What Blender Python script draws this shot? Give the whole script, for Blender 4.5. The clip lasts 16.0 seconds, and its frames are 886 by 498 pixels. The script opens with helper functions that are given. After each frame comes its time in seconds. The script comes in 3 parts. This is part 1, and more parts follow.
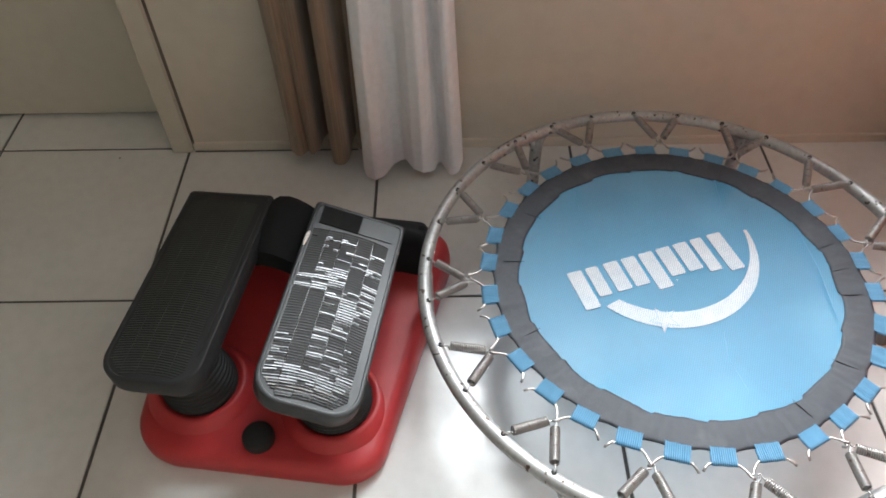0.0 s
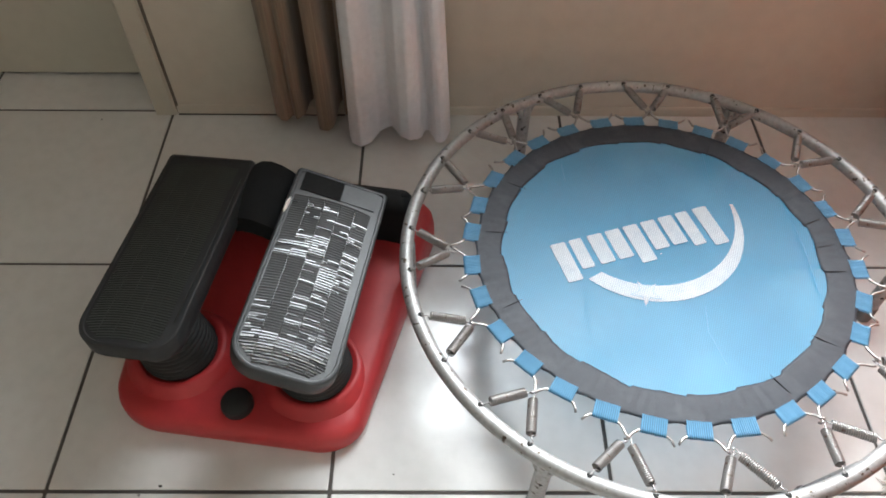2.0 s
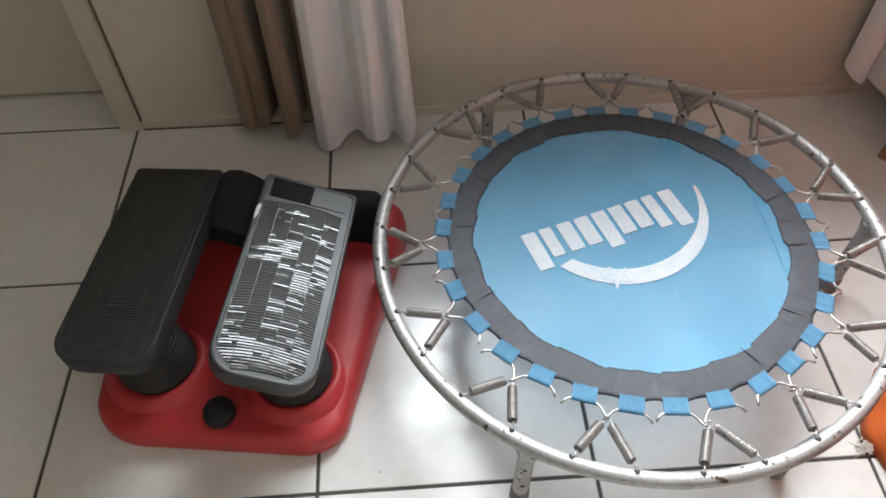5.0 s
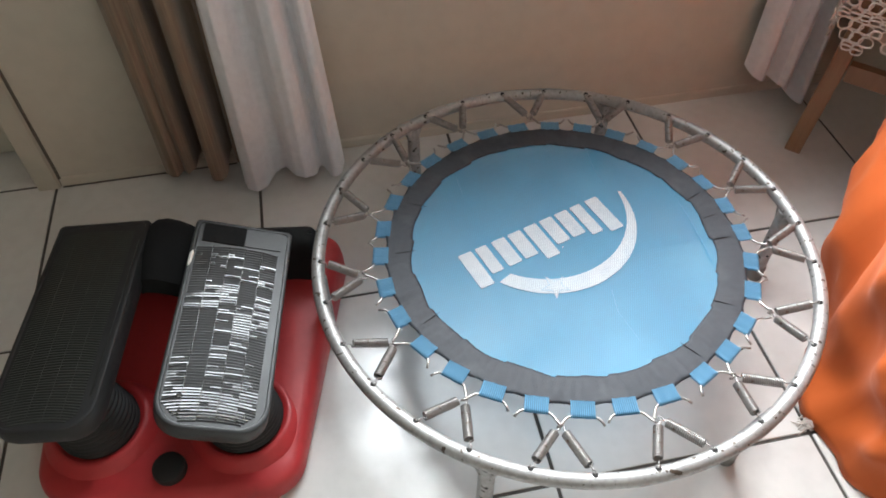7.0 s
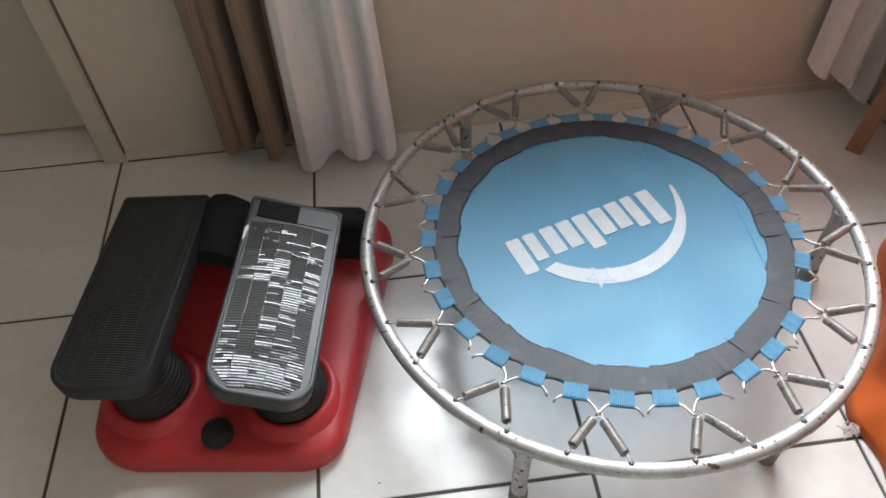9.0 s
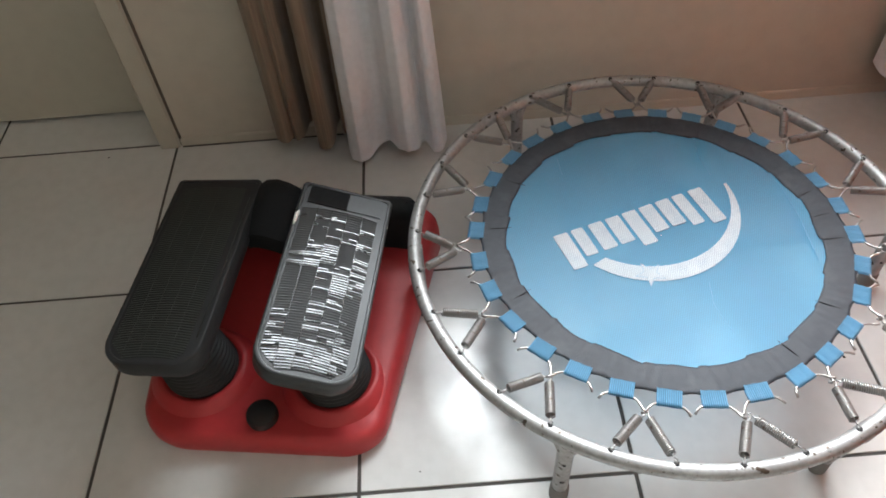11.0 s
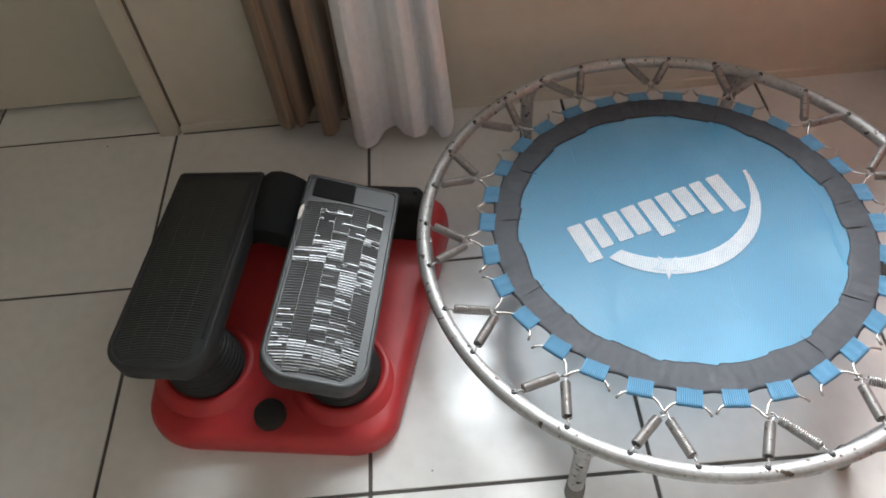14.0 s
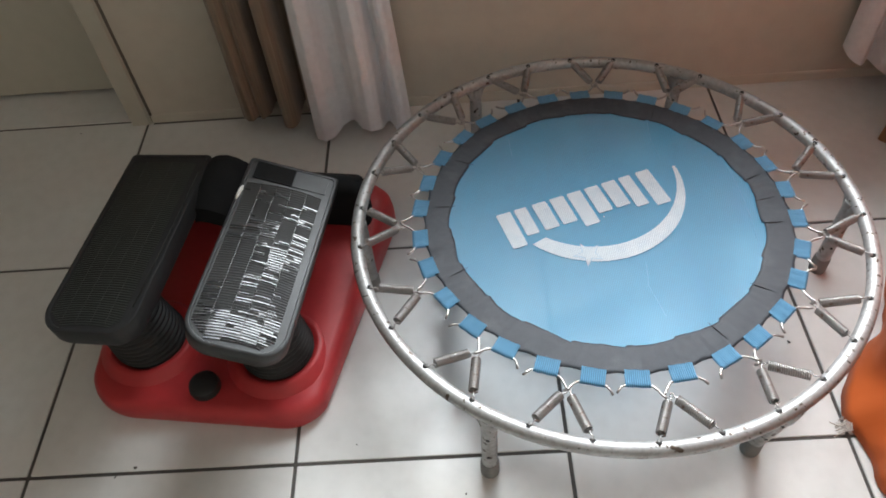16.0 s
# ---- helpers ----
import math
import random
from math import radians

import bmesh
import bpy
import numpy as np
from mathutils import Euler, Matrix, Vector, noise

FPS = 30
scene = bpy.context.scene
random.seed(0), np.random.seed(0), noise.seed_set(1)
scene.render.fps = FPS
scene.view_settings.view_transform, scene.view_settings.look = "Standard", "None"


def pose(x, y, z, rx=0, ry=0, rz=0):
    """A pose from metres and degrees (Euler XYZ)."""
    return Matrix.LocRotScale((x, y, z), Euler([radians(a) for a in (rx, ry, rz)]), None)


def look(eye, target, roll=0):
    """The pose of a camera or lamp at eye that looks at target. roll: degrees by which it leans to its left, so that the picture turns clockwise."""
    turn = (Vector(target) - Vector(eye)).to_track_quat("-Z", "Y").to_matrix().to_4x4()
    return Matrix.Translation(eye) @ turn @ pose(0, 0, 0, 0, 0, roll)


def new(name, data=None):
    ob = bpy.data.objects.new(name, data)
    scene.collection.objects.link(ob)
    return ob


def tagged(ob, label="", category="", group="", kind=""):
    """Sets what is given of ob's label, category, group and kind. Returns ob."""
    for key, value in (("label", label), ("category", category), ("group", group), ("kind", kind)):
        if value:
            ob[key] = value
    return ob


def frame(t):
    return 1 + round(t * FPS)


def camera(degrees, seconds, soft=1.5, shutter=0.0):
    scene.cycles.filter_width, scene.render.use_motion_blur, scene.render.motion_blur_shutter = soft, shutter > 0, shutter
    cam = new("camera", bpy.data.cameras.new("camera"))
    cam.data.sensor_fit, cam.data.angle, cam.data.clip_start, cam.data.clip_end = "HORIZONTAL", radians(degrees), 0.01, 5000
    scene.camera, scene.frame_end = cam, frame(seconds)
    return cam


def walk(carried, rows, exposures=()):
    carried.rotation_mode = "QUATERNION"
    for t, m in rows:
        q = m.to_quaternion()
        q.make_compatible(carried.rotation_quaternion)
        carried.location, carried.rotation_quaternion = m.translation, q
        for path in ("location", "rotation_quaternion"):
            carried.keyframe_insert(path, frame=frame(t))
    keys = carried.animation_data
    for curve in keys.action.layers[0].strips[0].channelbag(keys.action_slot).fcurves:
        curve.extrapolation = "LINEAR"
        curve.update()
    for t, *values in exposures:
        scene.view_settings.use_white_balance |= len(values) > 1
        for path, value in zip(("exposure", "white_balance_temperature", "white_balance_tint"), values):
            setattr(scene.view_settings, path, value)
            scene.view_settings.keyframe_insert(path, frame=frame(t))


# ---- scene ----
cam = camera(62.2, 16.0, 1.8)

PATH = [
    (0, (0.159, -0.423, 1.165), (0.136, 0.878, -0.354), -1.0),
    (0.5, (0.176, -0.43, 1.162), (0.106, 0.893, -0.336), -3.4),
    (1, (0.194, -0.426, 1.166), (0.09, 0.883, -0.342), -4.1),
    (1.5, (0.186, -0.419, 1.159), (0.115, 0.848, -0.387), -1.6),
    (2, (0.178, -0.414, 1.156), (0.172, 0.821, -0.417), 0.6),
    (2.5, (0.173, -0.413, 1.157), (0.212, 0.83, -0.409), 1.5),
    (3, (0.171, -0.419, 1.161), (0.234, 0.82, -0.408), 1.8),
    (5.5, (0.19, -0.435, 1.157), (0.265, 0.815, -0.403), -1.7),
    (5.8, (0.192, -0.431, 1.161), (0.386, 0.822, -0.386), 0.7),
    (6, (0.185, -0.427, 1.161), (0.428, 0.808, -0.393), 2.0),
    (6.5, (0.185, -0.438, 1.164), (0.398, 0.822, -0.374), -1.1),
    (7, (0.184, -0.442, 1.163), (0.415, 0.838, -0.357), -0.6),
    (7.5, (0.186, -0.449, 1.166), (0.383, 0.835, -0.354), -1.5),
    (8, (0.184, -0.456, 1.162), (0.35, 0.836, -0.355), -1.1),
    (8.5, (0.183, -0.461, 1.165), (0.294, 0.836, -0.353), -1.9),
    (9, (0.183, -0.465, 1.166), (0.282, 0.821, -0.363), -2.5),
    (9.5, (0.178, -0.471, 1.168), (0.263, 0.818, -0.359), -2.4),
    (10, (0.176, -0.474, 1.165), (0.219, 0.818, -0.362), -3.3),
    (12.5, (0.168, -0.451, 1.152), (0.13, 0.804, -0.405), -4.7),
    (13, (0.17, -0.44, 1.153), (0.156, 0.799, -0.417), -4.0),
    (13.5, (0.169, -0.431, 1.15), (0.134, 0.81, -0.418), -4.4),
    (14, (0.164, -0.419, 1.15), (0.133, 0.813, -0.425), -5.7),
    (14.5, (0.179, -0.435, 1.152), (0.175, 0.84, -0.389), -6.7),
    (15, (0.231, -0.467, 1.151), (0.227, 0.77, -0.42), -6.8),
    (15.5, (0.283, -0.487, 1.148), (0.226, 0.748, -0.424), -6.8),
    (16, (0.306, -0.495, 1.147), (0.232, 0.77, -0.4), -5.5),
]
EXPOSURE, WINDOW_WATTS = 0.62, 167.0
walk(cam, [(t, look(eye, target, roll)) for t, eye, target, roll in PATH],
     [(t, EXPOSURE + e) for t, e in ((0, 0.0), (3, -0.06), (7, -0.15), (10, -0.18), (13, -0.18), (15, -0.28), (16, -0.40))])

# ---- world, light, exposure ----
world = bpy.data.worlds.new("world")
scene.world = world
world.use_nodes = True
wn = world.node_tree
sky = wn.nodes.new("ShaderNodeTexSky")
sky.sky_type, sky.sun_disc = "NISHITA", False
sky.sun_elevation, sky.sun_rotation = radians(48), radians(10)
wn.links.new(sky.outputs[0], wn.nodes["Background"].inputs[0])
wn.nodes["Background"].inputs[1].default_value = 0.12
sun = new("sun", bpy.data.lights.new("sun", "SUN"))
sun.data.energy, sun.data.angle, sun.data.color = 0.6, radians(12), (1.0, 0.96, 0.9)
sun.matrix_world = look((0.6, 4.0, 5.0), (0.6, 0.4, 1.0))

# daylight in the opening of the window above the trampoline
day = new("window_daylight", bpy.data.lights.new("window_daylight", "AREA"))
day.data.shape, day.data.size, day.data.size_y = "RECTANGLE", 1.34, 1.70
day.data.energy, day.data.color = WINDOW_WATTS, (0.885, 0.957, 1.0)
day.matrix_world = look((0.78, 1.22, 1.72), (0.91, 0.30, 1.53))
day.data.spread = radians(125)


# ---- mesh building ----
class Shape:
    """Vertices and faces that grow piece by piece."""

    def __init__(self):
        self.v, self.f = [], []

    def add(self, verts, faces, m=None):
        k = len(self.v)
        self.v += [tuple(m @ Vector(p)) if m else tuple(p) for p in verts]
        self.f += [tuple(k + i for i in q) for q in faces]
        return self

    def box(self, x0, y0, z0, x1, y1, z1, m=None):
        vs = [(x, y, z) for z in (z0, z1) for y in (y0, y1) for x in (x0, x1)]
        return self.add(vs, [(0, 2, 3, 1), (4, 5, 7, 6), (0, 1, 5, 4), (2, 6, 7, 3), (0, 4, 6, 2), (1, 3, 7, 5)], m)

    def grid(self, rows, wrap=False, cap=False, m=None):
        """Rows of points of equal number, joined by quads."""
        n, k = len(rows[0]), len(rows)
        fs = []
        for a in range(k - 1):
            for b in range(n if wrap else n - 1):
                c = (b + 1) % n
                fs.append((a * n + b, a * n + c, (a + 1) * n + c, (a + 1) * n + b))
        if cap:
            fs.append(tuple(range(n - 1, -1, -1)))
            fs.append(tuple(range((k - 1) * n, k * n)))
        return self.add([p for r in rows for p in r], fs, m)

    def tube(self, pts, r, n=8, closed=False, m=None):
        """A round bar along a line of points; r is one number or one for each point."""
        pts = [Vector(p) for p in pts]
        k = len(pts)
        rr = r if isinstance(r, (list, tuple)) else [r] * k
        up, rows = None, []
        for i, p in enumerate(pts):
            a = pts[(i - 1) % k] if (closed or i) else p
            b = pts[(i + 1) % k] if (closed or i < k - 1) else p
            d = (b - a).normalized()
            if up is None:
                up = Vector((0, 0, 1)) if abs(d.z) < 0.9 else Vector((1, 0, 0))
            side = d.cross(up).normalized()
            up = side.cross(d).normalized()
            rows.append([p + rr[i] * (side * math.cos(w) + up * math.sin(w)) for w in (2 * math.pi * j / n for j in range(n))])
        if closed:
            rows.append(rows[0])
        return self.grid(rows, wrap=True, cap=not closed, m=m)

    def lathe(self, profile, n=32, m=None, cap=True):
        """A body turned about z from (radius, height) pairs."""
        rows = [[(r * math.cos(2 * math.pi * j / n), r * math.sin(2 * math.pi * j / n), z) for j in range(n)] for r, z in profile]
        return self.grid(rows, wrap=True, cap=cap, m=m)

    def slab(self, outline, z0, z1, bevel=0.0, m=None):
        """A flat body over an outline (counter-clockwise), with a rounded upper edge."""
        c = Vector((sum(p[0] for p in outline) / len(outline), sum(p[1] for p in outline) / len(outline)))
        rows = [[(x, y, z0) for x, y in outline]]
        steps = 4 if bevel else 0
        rows.append([(x, y, z1 - bevel) for x, y in outline])
        for s in range(1, steps + 1):
            w = s / steps * math.pi / 2
            ins = bevel * (1 - math.cos(w))
            row = []
            for x, y in outline:
                d = Vector((x, y)) - c
                q = c + d * max(0.0, 1 - ins / max(d.length, 1e-4))
                row.append((q.x, q.y, z1 - bevel + bevel * math.sin(w)))
            rows.append(row)
        return self.grid(rows, wrap=True, cap=True, m=m)


def part(name, shape, material, parent=None, label="", smooth=False, angle=None):
    me = bpy.data.meshes.new(name)
    me.from_pydata(shape.v, [], shape.f)
    me.validate()
    bm = bmesh.new()
    bm.from_mesh(me)
    bmesh.ops.recalc_face_normals(bm, faces=bm.faces)
    bm.to_mesh(me)
    bm.free()
    if material:
        me.materials.append(material)
    if smooth:
        me.polygons.foreach_set("use_smooth", [True] * len(me.polygons))
        if angle:
            me.set_sharp_from_angle(angle=radians(angle))
    me.update()
    ob = new(name, me)
    if parent:
        ob.parent = parent
    if label:
        ob["label"] = label
    return ob


def thing(name, label, category, m=None, group="", kind=""):
    ob = new(name)
    ob.empty_display_size = 0.05
    if m:
        ob.matrix_world = m
    return tagged(ob, label, category, group, kind)


def rounded(x0, y0, x1, y1, radii, n=8):
    """Outline of a rectangle with its own corner radii (front-left, front-right, back-right, back-left)."""
    out = []
    for (cx, cy, a0), r in zip(((x0, y0, 180), (x1, y0, 270), (x1, y1, 0), (x0, y1, 90)), radii):
        px, py = (cx + r if cx == x0 else cx - r), (cy + r if cy == y0 else cy - r)
        for i in range(n + 1):
            w = radians(a0 + 90 * i / n)
            out.append((px + r * math.cos(w), py + r * math.sin(w)))
    return out


# ---- materials ----
def material(name, colour, rough=0.5, metal=0.0, second=None, scale=8.0, amount=0.5, bump=0.0, bump_scale=200.0, stretch=(1, 1, 1),
             spots=None, spot_scale=60.0, spot_at=0.68, rough_vary=0.08, coat=0.0, sheen=0.0, random_tone=0.0, spec=0.5):
    ma = bpy.data.materials.new(name)
    ma.use_nodes = True
    nt = ma.node_tree
    b = nt.nodes["Principled BSDF"]
    co = nt.nodes.new("ShaderNodeTexCoord")
    mp = nt.nodes.new("ShaderNodeMapping")
    mp.inputs["Scale"].default_value = stretch
    nt.links.new(co.outputs["Object"], mp.inputs[0])

    def cloud(sc, detail=5.0):
        t = nt.nodes.new("ShaderNodeTexNoise")
        t.inputs["Scale"].default_value, t.inputs["Detail"].default_value = sc, detail
        nt.links.new(mp.outputs[0], t.inputs["Vector"])
        return t.outputs["Fac"]

    def ramp(src, lo, hi):
        r = nt.nodes.new("ShaderNodeMapRange")
        r.inputs["From Min"].default_value, r.inputs["From Max"].default_value = lo, hi
        nt.links.new(src, r.inputs["Value"])
        return r.outputs[0]

    def mix(fac, a, c):
        x = nt.nodes.new("ShaderNodeMix")
        x.data_type = "RGBA"
        if hasattr(fac, "links"):
            nt.links.new(fac, x.inputs["Factor"])
        else:
            x.inputs["Factor"].default_value = fac
        for s, v in ((x.inputs["A"], a), (x.inputs["B"], c)):
            if hasattr(v, "links"):
                nt.links.new(v, s)
            else:
                s.default_value = (*v, 1)
        return x.outputs["Result"]

    second = second or tuple(0.8 * c for c in colour)
    big, fine = cloud(scale), cloud(scale * 7.3, 3.0)
    col = mix(ramp(big, 0.5 - 0.3 / max(amount, 0.05) * 0.5, 0.5 + 0.3), colour, second)
    fade = nt.nodes.new("ShaderNodeMath")
    fade.operation = "MULTIPLY"
    fade.inputs[1].default_value = 0.35 * amount
    nt.links.new(ramp(fine, 0.4, 0.7), fade.inputs[0])
    col = mix(fade.outputs[0], col, tuple(0.6 * c for c in second))
    if spots:
        col = mix(ramp(cloud(spot_scale, 2.0), spot_at, spot_at + 0.03), col, spots)
    if random_tone:
        info = nt.nodes.new("ShaderNodeObjectInfo")
        hs = nt.nodes.new("ShaderNodeHueSaturation")
        mr = nt.nodes.new("ShaderNodeMapRange")
        mr.inputs["To Min"].default_value, mr.inputs["To Max"].default_value = 1 - random_tone, 1 + random_tone
        nt.links.new(info.outputs["Random"], mr.inputs["Value"])
        nt.links.new(mr.outputs[0], hs.inputs["Value"])
        nt.links.new(col, hs.inputs["Color"])
        col = hs.outputs["Color"]
    nt.links.new(col, b.inputs["Base Color"])
    rm = nt.nodes.new("ShaderNodeMapRange")
    rm.inputs["To Min"].default_value, rm.inputs["To Max"].default_value = max(0.02, rough - rough_vary), min(1, rough + rough_vary)
    nt.links.new(fine, rm.inputs["Value"])
    nt.links.new(rm.outputs[0], b.inputs["Roughness"])
    b.inputs["Metallic"].default_value = metal
    b.inputs["Coat Weight"].default_value = coat
    b.inputs["Specular IOR Level"].default_value = spec
    b.inputs["Sheen Weight"].default_value = sheen
    if bump:
        bp = nt.nodes.new("ShaderNodeBump")
        bp.inputs["Strength"].default_value, bp.inputs["Distance"].default_value = bump, 0.002
        nt.links.new(cloud(bump_scale, 4.0), bp.inputs["Height"])
        nt.links.new(bp.outputs[0], b.inputs["Normal"])
    return ma


def woven(name, colour, second, pitch, rough=0.8, bump=0.4, cross=True, turn=0.0, sheen=0.2, cloud_scale=9.0, deep=0.35):
    """A cloth whose threads cross at the pitch given in metres."""
    ma = material(name, colour, rough, second=second, scale=cloud_scale, amount=0.5, sheen=sheen)
    nt = ma.node_tree
    b = nt.nodes["Principled BSDF"]
    co = nt.nodes.new("ShaderNodeTexCoord")
    mp = nt.nodes.new("ShaderNodeMapping")
    mp.inputs["Rotation"].default_value = (0, 0, radians(turn))
    nt.links.new(co.outputs["Object"], mp.inputs[0])
    waves = []
    for way in ("X", "Y") if cross else ("X",):
        w = nt.nodes.new("ShaderNodeTexWave")
        w.bands_direction = way
        w.inputs["Scale"].default_value = 0.314 / pitch
        w.inputs["Distortion"].default_value = 0.2
        nt.links.new(mp.outputs[0], w.inputs["Vector"])
        waves.append(w.outputs["Fac"])
    h = waves[0]
    if cross:
        mu = nt.nodes.new("ShaderNodeMath")
        mu.operation = "MULTIPLY"
        nt.links.new(waves[0], mu.inputs[0])
        nt.links.new(waves[1], mu.inputs[1])
        h = mu.outputs[0]
    bp = nt.nodes.new("ShaderNodeBump")
    bp.inputs["Strength"].default_value, bp.inputs["Distance"].default_value = bump, pitch * 0.5
    nt.links.new(h, bp.inputs["Height"])
    nt.links.new(bp.outputs[0], b.inputs["Normal"])
    old = b.inputs["Base Color"].links[0].from_socket
    mx = nt.nodes.new("ShaderNodeMix")
    mx.data_type, mx.blend_type = "RGBA", "MULTIPLY"
    mx.inputs["Factor"].default_value = deep
    nt.links.new(old, mx.inputs["A"])
    nt.links.new(h, mx.inputs["B"])
    nt.links.new(mx.outputs["Result"], b.inputs["Base Color"])
    return ma


WALL = material("wall_paint", (0.580, 0.530, 0.450), 0.6, second=(0.54, 0.490, 0.41), scale=3.0, amount=0.4, bump=0.15, bump_scale=90)
WHITE_WALL = material("white_paint", (0.74, 0.71, 0.66), 0.6, scale=2.0, amount=0.2, bump=0.1, bump_scale=80)
DOOR_PAINT = material("cream_enamel", (0.52, 0.485, 0.405), 0.4, second=(0.48, 0.445, 0.37), scale=4.0, amount=0.3, bump=0.05, bump_scale=60)
TILE = material("glazed_tile", (0.71, 0.70, 0.68), 0.23, second=(0.65, 0.63, 0.60), scale=5.0, amount=0.35, bump=0.03, bump_scale=25, rough_vary=0.05, random_tone=0.03, spec=0.75,
                spots=(0.42, 0.38, 0.33), spot_scale=38, spot_at=0.79)
GAP_BROWN = material("brown_gap_shade", (0.15, 0.125, 0.10), 0.9, second=(0.10, 0.085, 0.07), scale=20)
GROUT = material("grey_grout", (0.10, 0.09, 0.08), 0.9, second=(0.065, 0.058, 0.052), scale=12.0, bump=0.4, bump_scale=300)
CHROME = material("scuffed_galvanised_steel", (0.39, 0.385, 0.38), 0.5, 0.5, second=(0.26, 0.25, 0.24), scale=18.0, amount=0.9, bump=0.2, bump_scale=240,
                  spots=(0.07, 0.05, 0.036), spot_scale=85, spot_at=0.645, rough_vary=0.14)
SPRING = material("dull_spring_steel", (0.36, 0.345, 0.335), 0.42, 0.7, second=(0.24, 0.225, 0.215), scale=40, spots=(0.14, 0.09, 0.07), spot_scale=120, spot_at=0.66)
HOOK = material("bright_hook_wire", (0.44, 0.42, 0.40), 0.38, 0.85, second=(0.30, 0.28, 0.26), scale=50)
HOLE = material("hole_shade", (0.012, 0.011, 0.010), 0.9)
MAT_BLUE = woven("blue_mesh_fabric", (0.030, 0.340, 0.610), (0.050, 0.385, 0.650), 0.0034, 0.36, 0.3, turn=20, sheen=0.0, deep=0.50)
MAT_GREY = woven("charcoal_webbing", (0.027, 0.032, 0.043), (0.021, 0.025, 0.034), 0.002, 0.62, 0.3, sheen=0.0, cloud_scale=14)
STRAP = woven("blue_ribbed_webbing", (0.15, 0.43, 0.68), (0.12, 0.37, 0.60), 0.0030, 0.5, 0.9, cross=False, cloud_scale=30, deep=0.6)
PRINT = woven("white_print", (0.60, 0.63, 0.65), (0.42, 0.50, 0.57), 0.0034, 0.6, 0.3, turn=20, cloud_scale=55, deep=0.45)
PRINT_EDGE = material("faded_blue_line", (0.22, 0.34, 0.45), 0.6)
RED = material("red_moulded_plastic", (0.50, 0.034, 0.037), 0.46, second=(0.42, 0.028, 0.032), scale=7, bump=0.06, bump_scale=180, spots=(0.6, 0.3, 0.28), spot_scale=90, spot_at=0.79)
BLACK = material("black_plastic", (0.022, 0.022, 0.022), 0.5, spec=0.24, second=(0.028, 0.028, 0.029), scale=18, bump=0.12, bump_scale=260, spots=(0.16, 0.16, 0.155), spot_scale=110, spot_at=0.76)
FRAME_GREY = material("grey_black_plastic", (0.019, 0.020, 0.020), 0.40, spec=0.34, second=(0.034, 0.035, 0.035), scale=20, bump=0.1, bump_scale=260, spots=(0.3, 0.3, 0.29), spot_scale=95, spot_at=0.77)
TREAD = material("glossy_black_tread", (0.026, 0.026, 0.027), 0.14, coat=1.0, second=(0.03, 0.03, 0.03), scale=22, rough_vary=0.06, bump=0.1, bump_scale=120)
# one tread in two tones: paler for the lit pedal, darker for the shaded
TREAD_LIT = material("lit_grey_tread", (0.036, 0.037, 0.037), 0.34, spec=0.5, second=(0.050, 0.051, 0.050), scale=20, rough_vary=0.1)
TREAD_SHADED = material("shaded_black_tread", (0.021, 0.023, 0.020), 0.42, spec=0.34, second=(0.034, 0.036, 0.032), scale=16, rough_vary=0.1, spots=(0.14, 0.14, 0.13), spot_scale=60, spot_at=0.75)
EDGE_GREY = material("rubbed_grey_plastic", (0.040, 0.042, 0.039), 0.5, spec=0.3, second=(0.022, 0.024, 0.022), scale=60)
MATTE = material("matte_black_plastic", (0.006, 0.006, 0.0065), 0.8, spec=0.2, second=(0.010, 0.010, 0.010), scale=20)
RUBBER = material("black_rubber", (0.010, 0.010, 0.010), 0.6, second=(0.015, 0.015, 0.015), scale=20, bump=0.1, bump_scale=150)
FOOT = material("dark_rubber_foot", (0.22, 0.21, 0.20), 0.7, scale=30)
SHEER = woven("white_sheer_cloth", (0.90, 0.885, 0.91), (0.87, 0.85, 0.88), 0.0016, 0.8, 0.2, sheen=0.5, deep=0.04)
def translucent(ma, share, tint, holes=0.0):
    """Lets part of the light through a thin cloth, and some straight through the holes of a mesh."""
    nt = ma.node_tree
    b, out = nt.nodes["Principled BSDF"], nt.nodes["Material Output"]
    tr, mx = nt.nodes.new("ShaderNodeBsdfTranslucent"), nt.nodes.new("ShaderNodeMixShader")
    tr.inputs[0].default_value = (*tint, 1)
    mx.inputs[0].default_value = share
    nt.links.new(b.outputs[0], mx.inputs[1])
    nt.links.new(tr.outputs[0], mx.inputs[2])
    last = mx.outputs[0]
    if holes:
        clear, m2 = nt.nodes.new("ShaderNodeBsdfTransparent"), nt.nodes.new("ShaderNodeMixShader")
        m2.inputs[0].default_value = holes
        nt.links.new(last, m2.inputs[1])
        nt.links.new(clear.outputs[0], m2.inputs[2])
        last = m2.outputs[0]
    nt.links.new(last, out.inputs[0])


